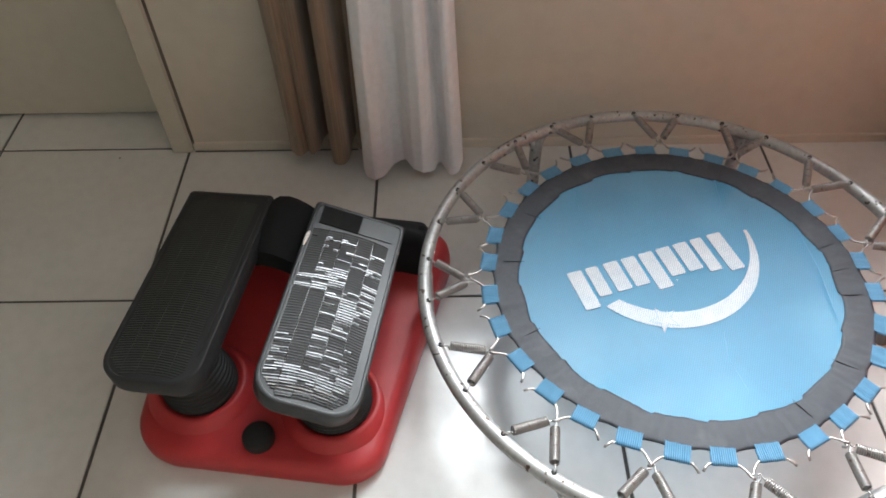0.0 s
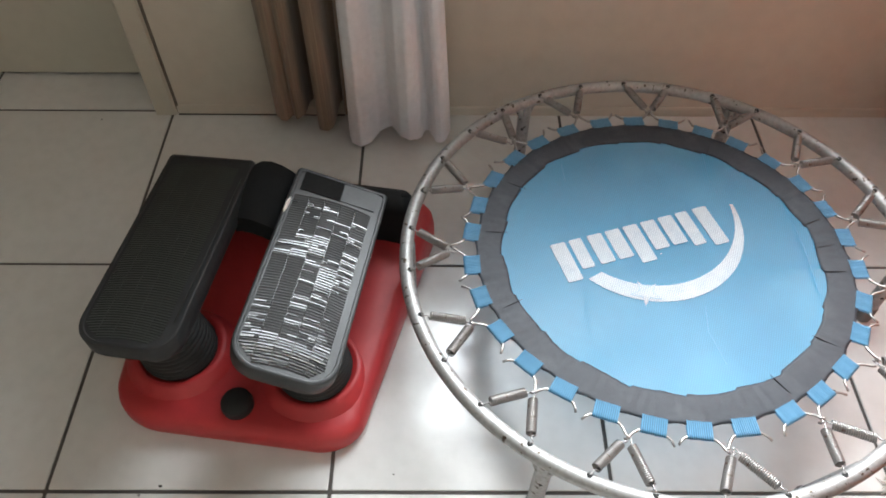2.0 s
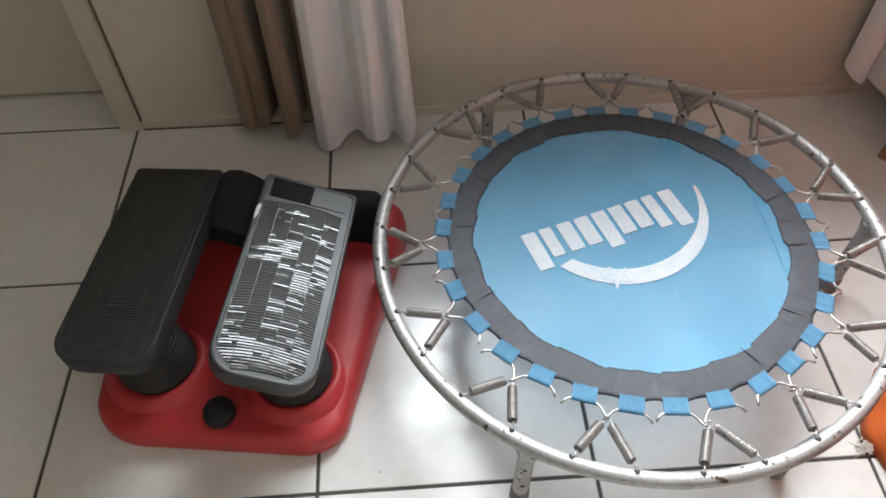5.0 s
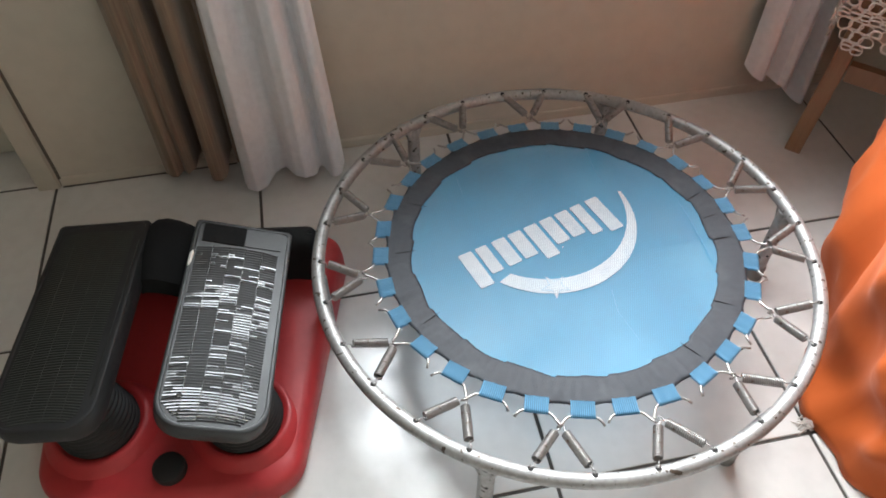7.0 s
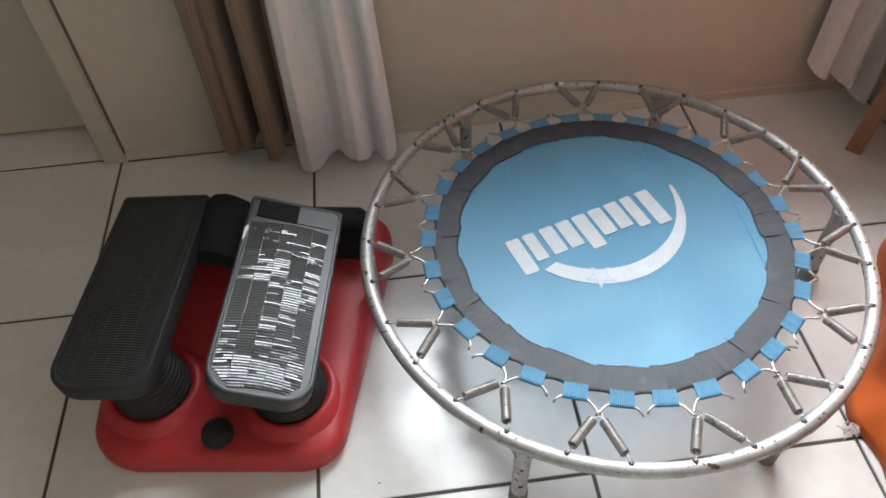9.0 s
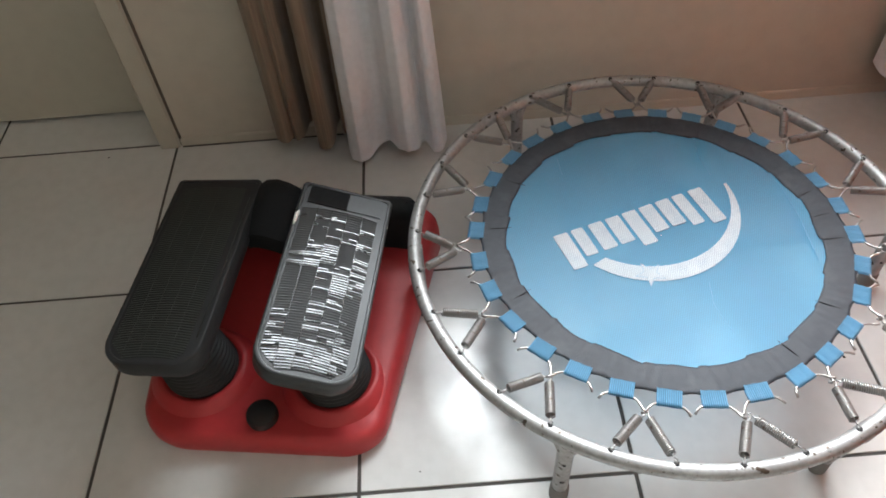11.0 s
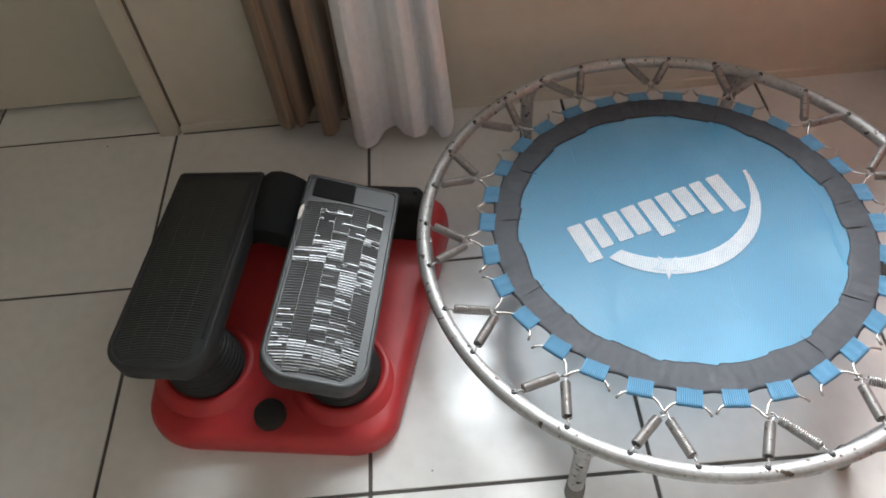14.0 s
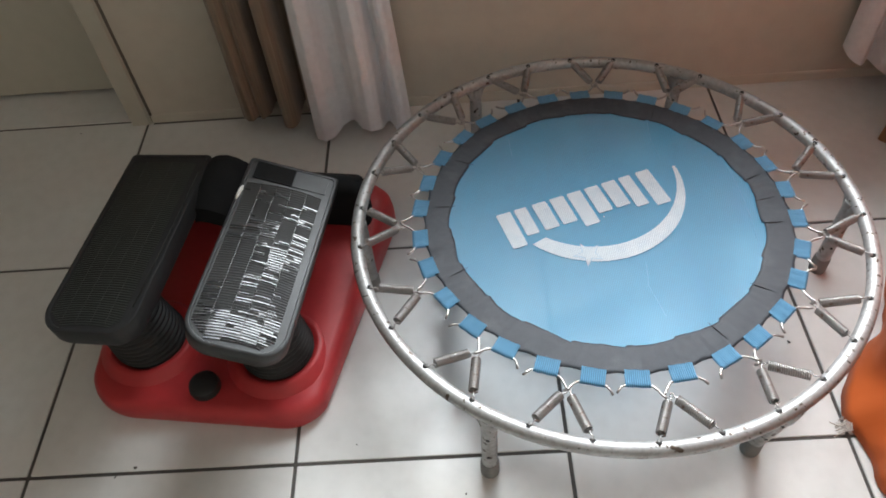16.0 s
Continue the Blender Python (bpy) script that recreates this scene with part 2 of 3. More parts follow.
def mottled(ma, colour, scale, at, share, stretch=(1, 1, 1)):
    """Soft paler or darker patches over a cloth's colour."""
    nt = ma.node_tree
    b = nt.nodes["Principled BSDF"]
    co, mp, t = nt.nodes.new("ShaderNodeTexCoord"), nt.nodes.new("ShaderNodeMapping"), nt.nodes.new("ShaderNodeTexNoise")
    mp.inputs["Scale"].default_value = stretch
    t.inputs["Scale"].default_value, t.inputs["Detail"].default_value = scale, 3.0
    r, x = nt.nodes.new("ShaderNodeMapRange"), nt.nodes.new("ShaderNodeMix")
    r.inputs["From Min"].default_value, r.inputs["From Max"].default_value, r.inputs["To Max"].default_value = at, at + 0.14, share
    x.data_type = "RGBA"
    nt.links.new(co.outputs["Object"], mp.inputs[0])
    nt.links.new(mp.outputs[0], t.inputs["Vector"])
    nt.links.new(t.outputs["Fac"], r.inputs["Value"])
    nt.links.new(r.outputs[0], x.inputs["Factor"])
    nt.links.new(b.inputs["Base Color"].links[0].from_socket, x.inputs["A"])
    x.inputs["B"].default_value = (*colour, 1)
    nt.links.new(x.outputs["Result"], b.inputs["Base Color"])


mottled(MAT_BLUE, (0.03, 0.20, 0.40), 9.0, 0.58, 0.55, (1.6, 0.7, 1))
mottled(MAT_BLUE, (0.12, 0.47, 0.72), 4.0, 0.52, 0.22)
mottled(MAT_GREY, (0.060, 0.063, 0.070), 22.0, 0.58, 0.35)
translucent(SHEER, 0.12, (0.86, 0.84, 0.86))
translucent(MAT_BLUE, 0.30, (0.08, 0.43, 0.72), 0.24)
translucent(STRAP, 0.30, (0.22, 0.52, 0.78))
FOLD = material("fold_shade_blue", (0.05, 0.24, 0.42), 0.5, second=(0.06, 0.30, 0.52), scale=30)
LINEN = material("striped_brown_linen", (0.29, 0.21, 0.145), 0.9, second=(0.165, 0.110, 0.075), scale=2.5, amount=1.0, stretch=(130, 60, 1.0), bump=0.35, bump_scale=40, sheen=0.2)
ORANGE = material("orange_cotton", (0.56, 0.100, 0.005), 0.8, second=(0.48, 0.080, 0.004), scale=3.0, amount=0.3, bump=0.12, bump_scale=420, sheen=0.05)
LACE = material("white_crochet_cotton", (0.84, 0.81, 0.76), 0.85, scale=30, bump=0.3, bump_scale=500, sheen=0.2)
WOOD = material("varnished_wood", (0.34, 0.20, 0.105), 0.4, second=(0.26, 0.14, 0.068), scale=5, stretch=(14, 14, 1.0), bump=0.1, bump_scale=60, coat=0.2)
CREASE = material("crease_shade", (0.014, 0.015, 0.018), 0.8)
FRINGE = material("pale_fringe_cotton", (0.66, 0.58, 0.52), 0.9, scale=40)

# ---- the room ----
ROOM = pose(0, 0.893, 0, 0, 0, 0.7)      # the foot of the window wall, x along it
WX0, WX1, WZ0, WZ1 = 0.06, 1.45, 0.84, 2.20   # window opening
DX0, DX1, DZ = -1.42, -0.50, 2.10              # door opening
L, RT, NEAR, TOP, TH = -3.4, 2.7, -4.9, 2.65, 0.15


def structure(name, shape, ma, label, category, m=ROOM, smooth=False):
    ob = part(name, shape, ma, None, "", smooth)
    ob.matrix_world = m
    return tagged(ob, label, category, kind="structure")


s = Shape()
s.box(L - TH, 0, 0, DX0 - 0.05, TH, TOP)
s.box(DX0 - 0.05, 0, DZ + 0.05, DX1 + 0.05, TH, TOP)
s.box(DX1 + 0.05, 0, 0, WX0, TH, TOP)
s.box(WX0, 0, 0, WX1, TH, WZ0)
s.box(WX0, 0, WZ1, WX1, TH, TOP)
s.box(WX1, 0, 0, RT + TH, TH, TOP)
structure("wall_north", s, WALL, "beige painted wall below the window, faintly marked", "wall")
# Unseen walls and ceiling close the room; distance and paint tuned for bounce light.
structure("wall_west", Shape().box(L - TH, NEAR, 0, L, 0, TOP), WALL, "unseen plain beige wall closing the room", "wall")
structure("wall_east", Shape().box(RT, NEAR, 0, RT + TH, 0, TOP), WALL, "unseen plain beige wall closing the room", "wall")
# Unseen dark panel added behind the door to block outside light under it.
structure("wall_behind_door", Shape().box(DX0 - 0.06, 0.19, -0.01, DX1 + 0.06, 0.24, DZ + 0.1), GROUT, "unseen dark panel blocking outside light under the door", "wall")
structure("wall_south", Shape().box(L - TH, NEAR - TH, 0, RT + TH, NEAR, TOP), WALL, "unseen plain beige wall closing the room", "wall")
structure("ceiling", Shape().box(L - TH, NEAR - TH, TOP, RT + TH, TH, TOP + 0.1), WHITE_WALL, "unseen plain white ceiling closing the room", "ceiling")

# skirting: a low strip of the same paint
s = Shape()
for x0, x1 in ((DX1 + 0.052, 1.9),):
    s.grid([[(x0, -0.0, 0), (x1, -0.0, 0)], [(x0, -0.004, 0), (x1, -0.004, 0)], [(x0, -0.0035, 0.019), (x1, -0.0035, 0.019)], [(x0, -0.002, 0.0235), (x1, -0.002, 0.0235)], [(x0, 0.0, 0.0245), (x1, 0.0, 0.0245)]])
structure("baseboard", s, WALL, "low cream painted skirting along the wall", "baseboard")

structure("trim", Shape().box(DX1 + 0.054, -0.0085, -0.001, -0.06, -0.0042, 0.0012), GROUT, "dark joint line between the floor and the skirting", "trim")

# door, its frame with a slanting rebate, and the gap below
frame_ob = thing("door_1", "closed cream painted flush door in its frame", "door", ROOM, kind="structure")
s = Shape()
jamb = [(DX1 + 0.05, -0.004), (DX1 + 0.046, -0.010), (DX1 + 0.004, -0.010), (DX1, -0.004), (DX1 - 0.012, 0.03), (DX1 - 0.062, 0.13), (DX1 - 0.062, 0.15), (DX1 + 0.05, 0.15)]
s.grid([[(x, y, z) for x, y in jamb] for z in (0.001, DZ)], wrap=True, cap=True)
part("door_jamb", s, DOOR_PAINT, frame_ob)
s = Shape()
s.grid([[(DX0 + DX1 - x, y, z) for x, y in jamb] for z in (0.001, DZ)], wrap=True, cap=True)
part("door_jamb", s, DOOR_PAINT, frame_ob)
part("door_head", Shape().box(DX0 - 0.05, -0.01, DZ, DX1 + 0.05, 0.15, DZ + 0.05), DOOR_PAINT, frame_ob)
part("door_leaf", Shape().box(DX0 + 0.01, 0.132, 0.010, DX1 - 0.01, 0.167, DZ - 0.003), DOOR_PAINT, frame_ob)
# a thin brown strip puts in the shadow line between frame and wall
part("joint_seal", Shape().box(DX1 + 0.05, -0.0025, 0.002, DX1 + 0.056, 0.0, DZ), GAP_BROWN, frame_ob)

# window above the trampoline
win = thing("window_1", "tall bright window opening with a white divided frame", "window", ROOM, kind="structure")
for x0, x1, z0, z1 in ((WX0, WX1, WZ0, WZ0 + 0.05), (WX0, WX1, WZ1 - 0.05, WZ1), (WX0, WX0 + 0.05, WZ0 + 0.05, WZ1 - 0.05), (WX1 - 0.05, WX1, WZ0 + 0.05, WZ1 - 0.05), (0.75, 0.80, WZ0 + 0.05, WZ1 - 0.05)):
    part("window_frame", Shape().box(x0, 0.05, z0, x1, 0.09, z1), WHITE_WALL, win)
part("window_sill", Shape().box(WX0 - 0.03, -0.03, WZ0 - 0.025, WX1 + 0.03, 0.0, WZ0), WHITE_WALL, win)

# ---- trampoline ----
CX, CY, TZ = 0.538, 0.341, 0.194
tramp = thing("mini_trampoline", "round blue mini trampoline with a scuffed steel ring standing on tiles", "trampoline", pose(CX, CY, 0))
A0 = -89.0
RT_RING, R_TUBE = 0.4245, 0.0115


def polar(r, deg, z):
    return (r * math.cos(radians(deg)), r * math.sin(radians(deg)), z)


ring = part("ring_frame", Shape().tube([polar(RT_RING, a * 2.5, TZ) for a in range(144)], R_TUBE, 14, closed=True), CHROME, tramp, "scuffed silver steel tube ring with dark specks", True)
for k in range(30):
    # near-black disc puts in the drilled hole's shade where each spring enters the tube
    a = A0 + 12 * k
    q = Vector(polar(RT_RING - 0.0050, a, TZ + 0.0105))
    n = Vector((-math.cos(radians(a)) * 0.43, -math.sin(radians(a)) * 0.43, 0.9)).normalized()
    t = n.to_track_quat("Z", "Y").to_matrix().to_4x4()
    part("spring_hole", Shape().lathe([(0.0042, -0.002), (0.0042, 0.0006), (0.003, 0.0009)], 10, Matrix.Translation(q) @ t), HOLE, ring)

# legs
for a, rf in ((-121, 0.4235), (-60, 0.399), (1, 0.4235), (61, 0.4235), (119, 0.4235), (178, 0.4235)):
    # one leg leans inwards
    leg = part("leg", Shape().tube([polar(rf, a, 0.03), polar(rf + (0.4235 - rf) * 0.45, a, 0.10), polar(0.4235, a, TZ - 0.006)], 0.0125, 14), CHROME, tramp, "", True, 40)
    part("rubber_foot", Shape().lathe([(0.0150, 0.0), (0.0155, 0.004), (0.0148, 0.034), (0.0132, 0.037)], 18, Matrix.Translation(polar(rf, a, 0))), FOOT, leg, "grey rubber cap", True, 40)
    s = Shape()
    for d in (-1, 1):
        s.tube([polar(0.4235, a, TZ - 0.05), polar(0.4240, a + d * 0.8, TZ - 0.025), polar(RT_RING, a + d * 2.3, TZ - 0.004)], [0.008, 0.010, 0.008], 8)
    part("weld_gusset", s, CHROME, leg, "", True)
    # adjusting holes: near-black discs too, inner shade put into the colour
    for zz in (0.075, 0.135):
        q = Vector(polar(rf + (0.4235 - rf) * (zz - 0.03) / 0.158, a, zz)) + Vector((-0.2, -1, 0)).normalized() * 0.0115
        t = Vector((-0.2, -1, 0)).to_track_quat("Z", "Y").to_matrix().to_4x4()
        part("adjusting_hole", Shape().lathe([(0.0028, 0.0), (0.0028, 0.0014)], 8, Matrix.Translation(q) @ t), HOLE, leg)

# mat, border and printed shapes
R_BLUE, R_MAT, MZ = 0.2600, 0.310, 0.1945


def sag(r):
    return MZ - 0.004 * (1 - (r / R_MAT) ** 2)


rows = []
for i in range(25):
    r = 0.001 + (R_BLUE + 0.008) * i / 24
    rows.append([(r * math.cos(w), r * math.sin(w), sag(r) + 0.0007 * noise.noise((r * math.cos(w) * 9, r * math.sin(w) * 9, 2))) for w in (2 * math.pi * j / 120 for j in range(120))])
part("mat", Shape().grid(rows, wrap=True), MAT_BLUE, tramp, "sky-blue woven mesh bed", True)

rows = []
prof = [(0.0, -0.001), (0.0, 0.0016), (0.10, 0.0022), (0.2, 0.0020), (0.3, 0.0025), (0.4, 0.0024), (0.5, 0.0027), (0.6, 0.0024), (0.7, 0.0026), (0.8, 0.0021), (0.9, 0.0023), (1.0, 0.0014), (1.0, 0.0002)]
for u, dz in prof:
    row = []
    for j in range(480):
        w = 2 * math.pi * j / 480
        dg = math.degrees(w) - A0
        ph = (dg / 12.0) % 1.0
        step = 0.0020 * math.sin(radians(dg * 15 + 40)) + 0.0036 * ((dg / 17.0) % 1.0 - 0.5) + 0.0022 * noise.noise((math.cos(w) * 6, math.sin(w) * 6, 5)) + 0.0012 * (ph if int(dg / 12) % 3 else 1 - ph)
        inner = R_BLUE + step + 0.0040 * max(0.0, math.cos(w - radians(140)))
        outer = R_MAT + 0.0024 * math.cos(radians(dg * 30)) + 0.001 * noise.noise((math.cos(w) * 9, math.sin(w) * 9, 9))
        r = inner + (outer - inner) * u
        pleat = 0.0013 * noise.noise((math.cos(w) * 34, math.sin(w) * 34, r * 25)) + 0.0006 * noise.noise((math.cos(w) * 5, math.sin(w) * 5, r * 420))
        row.append((r * math.cos(w), r * math.sin(w), sag(r) + dz + pleat))
    rows.append(row)
border = part("border", Shape().grid(rows, wrap=True), MAT_GREY, tramp, "dark grey webbing border with creased edges", True)
for dg in (-8, 3, 14, -38, -62, 172, 203, 148, 62):
    # short creases where border tape overlaps; near-black colour puts in their shade
    s = Shape().tube([polar(r, dg + 3 * (r - 0.264) * 30 * 0.3, sag(r) + 0.0030) for r in (0.257, 0.270, 0.280, 0.294)], [0.0004, 0.0010, 0.0009, 0.0003], 6)
    part("crease", s, CREASE, border)
# shallow fold lines across the bed; their shade is put into a darker blue
for p in (((0.772, 0.452), (0.780, 0.36), (0.777, 0.258)), ((0.655, 0.585), (0.652, 0.52), (0.660, 0.475)), ((0.389, 0.545), (0.392, 0.50)), ((0.60, 0.13), (0.585, 0.19), (0.59, 0.235))):
    p = [(x - CX, y - CY) for x, y in p]
    part("fold_line", Shape().tube([(x, y, sag(math.hypot(x, y)) + 0.0002) for x, y in p], [0.0004] * len(p), 6), FOLD, tramp, "faint fold, its shade drawn in darker blue")

bx, by = math.cos(radians(18.2)), math.sin(radians(18.2))


def lettercell(x, y, m=None):
    """A place on the print from metres along and across its line, on the mat."""
    px, py = 0.353 + bx * x + by * y - CX, 0.353 + by * x - bx * y - CY
    return px, py


def print_shape(outline, lift):
    s = Shape()
    s.grid([[(x, y, sag(math.hypot(x, y)) + z) for x, y in outline] for z in (lift - 0.0006, lift)], wrap=True, cap=True)
    return s


def bar(x0, y0, x1, y1, r):
    return [lettercell(x, y) for x, y in rounded(x0, y0, x1, y1, (r, r, r, r), 3)]


cell = 0.0335
heights = (0.080, 0.062, 0.062, 0.062, 0.080, 0.062, 0.062, 0.074, 0.084)
logo = 0.0014
for k, h in enumerate(heights):
    x0 = k * cell
    w = cell - (0.0070 if k not in (1, 7) else 0.0110)
    part("printed_bar", print_shape(bar(x0, -0.0003 * k, x0 + w, h - 0.0003 * k, 0.0030), logo), PRINT, tramp, "plain white printed bar")

OC, ORR, IC, IRR = (0.5215 - CX, 0.4085 - CY), 0.1655, (0.5195 - CX, 0.4318 - CY), 0.1575
outer = [(OC[0] + ORR * math.cos(radians(a)), OC[1] + ORR * math.sin(radians(a))) for a in [15.0 - i * 147.0 / 48 for i in range(49)]]
inner = [(IC[0] + IRR * math.cos(radians(a)), IC[1] + IRR * math.sin(radians(a))) for a in [7.0 - i * 130.0 / 48 for i in range(49)]]
s = Shape()
s.grid([[(x, y, sag(math.hypot(x, y)) + 0.0013) for x, y in line] for line in (outer, inner)])
part("printed_crescent", s, PRINT, tramp, "white printed crescent")


def star(r, lift, name, ma):
    pts = []
    for i in range(10):
        a = radians(-100 + 36 * i)
        rr = r if i % 2 == 0 else r * 0.42
        pts.append((0.500 - CX + rr * math.cos(a), 0.259 - CY + rr * math.sin(a)))
    s = Shape()
    c = (0.500 - CX, 0.259 - CY)
    s.add([(c[0], c[1], sag(0.09) + lift)] + [(x, y, sag(math.hypot(x, y)) + lift) for x, y in pts], [(0, 1 + i, 1 + (i + 1) % 10) for i in range(10)])
    part(name, s, ma, tramp)


star(0.0265, 0.0019, "printed_outline", PRINT_EDGE)
star(0.0235, 0.0024, "printed_star", PRINT)

# straps, hooks and springs
WZ = MZ + 0.001
strap_shape = Shape()
for x in (0,):
    rows = []
    for y, z in ((-0.006, -0.0022), (0.014, -0.0018), (0.0185, -0.0030), (0.0212, 0.0), (0.0185, 0.0030), (0.014, 0.0022), (-0.006, 0.0030)):
        rows.append([(-0.0180 + 0.0360 * i / 8, y, z + 0.0006 * math.sin(i * 1.7)) for i in range(9)])
    strap_shape.grid(rows)
hook_in = Shape().tube([(-0.0305, 0.0305, 0.0), (-0.0265, 0.0242, 0.0004), (-0.0215, 0.0190, 0), (-0.015, 0.0178, 0), (0, 0.0176, 0), (0.015, 0.0178, 0), (0.0215, 0.0190, 0), (0.0275, 0.0250, 0.0006), (0.0325, 0.0320, 0.0005), (0.0350, 0.0360, 0.003), (0.0375, 0.0365, 0.001), (0.0370, 0.0335, -0.003)], 0.0020, 7)
first = {}
rnd = random.Random(4)
for k in range(30):
    a = A0 - 0.9 + 12 * k + rnd.uniform(-0.5, 0.5)
    m = Matrix.Rotation(radians(a - 90), 4, "Z") @ Matrix.Translation((0, R_MAT, WZ)) @ Matrix.Rotation(radians(rnd.uniform(-6, 6)), 4, "Z") @ Matrix.Rotation(radians(rnd.uniform(-4, 4)), 4, "X")
    flip = Matrix.Diagonal((1, 1, 1, 1)) if k % 2 else Matrix.Diagonal((-1, 1, 1, 1))
    if not first:
        first["strap"] = part("strap", strap_shape, STRAP, tramp, "ribbed sky-blue webbing loop", True)
        strap = first["strap"]
        hook = part("hook", hook_in, HOOK, tramp, "bent bright wire hook", True)
        first["hook"] = hook
    else:
        strap, hook = first["strap"].copy(), first["hook"].copy()
        for o in (strap, hook):
            scene.collection.objects.link(o)
    strap.matrix_basis = m
    hook.matrix_basis = m @ flip

coil = Shape()
pts = []
turns, n = 19, 9
half = 0.0262
pts += [(0, 0, -0.0368), (0.0022, 0, -0.0392), (0.0045, 0, -0.0362), (0.0018, 0, -0.032), (0.001, 0, -0.0290)]
for i in range(turns * n + 1):
    w = 2 * math.pi * i / n
    pts.append((0.0066 * math.cos(w), 0.0066 * math.sin(w), -half + 2 * half * i / (turns * n)))
pts += [(0.001, 0, 0.0290), (0.0008, 0, 0.033), (0.003, 0, 0.0365), (0.0005, 0, 0.0395), (-0.0025, 0, 0.0362)]
coil.tube(pts, 0.00125, 5)
for k in range(30):
    a = A0 + 12 * k
    mid = A0 + 12 * (k - k % 2) + 6
    p0 = Vector(polar(0.3460, mid - 0.6, WZ - 0.0005)) + Vector((rnd.uniform(-1, 1), rnd.uniform(-1, 1), 0)) * 0.0015
    p1 = Vector(polar(RT_RING - 0.0065, a, TZ + 0.0105))
    d = p1 - p0
    m = Matrix.Translation((p0 + p1) / 2) @ d.to_track_quat("Z", "Y").to_matrix().to_4x4() @ Matrix.Diagonal((1, 1, d.length / 0.0785, 1))
    if k == 0:
        spring = part("spring", coil, SPRING, tramp, "dull steel coil spring", True)
        first["spring"] = spring
    else:
        spring = first["spring"].copy()
        scene.collection.objects.link(spring)
    spring.matrix_basis = m
# ---- stepper ----
step = thing("stepper", "red and black mini stepper with two worn pedals", "exercise stepper", pose(-0.160, 0.055, 0, 0, 0, -8.5))
# its own axes: x across, y from the front to the back


def base_top(x, y):
    up = max(0.0, min(1.0, (y - 0.20) / 0.24))
    return 0.048 + 0.054 * up * up * (3 - 2 * up)


outline = []
for x, y in rounded(-0.197, 0.0, 0.197, 0.535, (0.075, 0.060, 0.05, 0.05), 10):
    bow = (0.019 + 0.055 * max(0.0, x)) * max(0.0, 1 - y / 0.2)
    outline.append((x / 0.197 * (0.207 + 0.055 * y / 0.5) - 0.014, y + bow))
rows = []
for sc, hz in ((0.985, 0.0), (1.0, 0.012), (0.998, 0.55), (0.985, 0.80), (0.955, 0.95), (0.90, 1.0), (0.7, 1.0), (0.45, 1.0), (0.2, 1.0), (0.02, 1.0)):
    row = []
    for x, y in outline:
        px, py = -0.014 + (x + 0.014) * sc, 0.265 + (y - 0.265) * (sc if sc < 0.9 else 1 - (1 - sc) * 0.75)
        row.append((px, py, base_top(px, py) * hz if hz > 0.02 else hz))
    rows.append(row)
base = part("base", Shape().grid(rows, wrap=True, cap=True), RED, step, "glossy red moulded plastic base", True, 50)
# seats moulded round the bellows
BEL = ((-0.136, 0.150), (0.101, 0.150))
for x, y in BEL:
    part("bellows_seat", Shape().lathe([(0.097, 0.040), (0.093, 0.0485), (0.087, 0.0540), (0.080, 0.0615), (0.076, 0.0645), (0.071, 0.0655), (0.068, 0.064), (0.060, 0.055)], 40, pose(x, y, 0)), RED, base, "", True)
knob = part("dial_knob", Shape().lathe([(0.026, 0.048), (0.0265, 0.055), (0.025, 0.064), (0.018, 0.068), (0.004, 0.069)], 28, pose(-0.008, 0.068, 0)), RUBBER, step, "round black rubber knob", True, 45)

# bellows, pivot housing
PEDZ = 0.245
for (x, y), dx in zip(BEL, (-0.004, 0.004)):
    prof = []
    for i in range(15):
        z = 0.055 + 0.168 * i / 14
        r = 0.064 - 0.013 * i / 14
        prof += [(r + 0.001, z), (r - 0.0005, z + 0.0025), (r - 0.009, z + 0.006), (r - 0.0005, z + 0.0095)]
    s = Shape()
    n = 36
    rows = [[(x + dx * (z - 0.055) * 5 + r * math.cos(2 * math.pi * j / n), y - (z - 0.055) * 0.10 + r * math.sin(2 * math.pi * j / n), z) for j in range(n)] for r, z in prof]
    s.grid(rows, wrap=True, cap=True)
    part("bellows", s, RUBBER, step, "ribbed black rubber bellows", True, 60)
rows = []
for ins, z in ((0.0, 0.05), (0.0, 0.175), (0.006, 0.192), (0.02, 0.198), (0.026, 0.199)):
    rows.append([(x, y, z) for x, y in rounded(-0.190 + ins, 0.408 + ins, 0.219 - ins, 0.460 - ins, (max(0.004, 0.02 - 0.6 * ins),) * 4, 5)])
s0 = Shape()
lever = []
for x, zt, yb in ((-0.056, 0.254, 0.424), (-0.046, 0.2575, 0.430), (-0.030, 0.2555, 0.434), (-0.012, 0.249, 0.434), (0.006, 0.239, 0.432), (0.020, 0.227, 0.430), (0.024, 0.215, 0.428)):
    lever.append([(x, 0.300, zt - 0.045), (x, 0.360, 0.165), (x, 0.405, 0.120), (x, yb, 0.120), (x, yb + 0.004, zt - 0.03), (x, yb, zt - 0.010), (x, yb - 0.010, zt - 0.003), (x, yb - 0.03, zt), (x, 0.35, zt - 0.004), (x, 0.31, zt - 0.022)])
s0.grid(lever, wrap=True, cap=True)
part("lever_arm", s0, MATTE, step, "black plastic lever arm beside the pedal", True, 40)
part("pivot_housing", Shape().grid(rows, wrap=True, cap=True), MATTE, step, "black plastic pivot housing", True, 50)


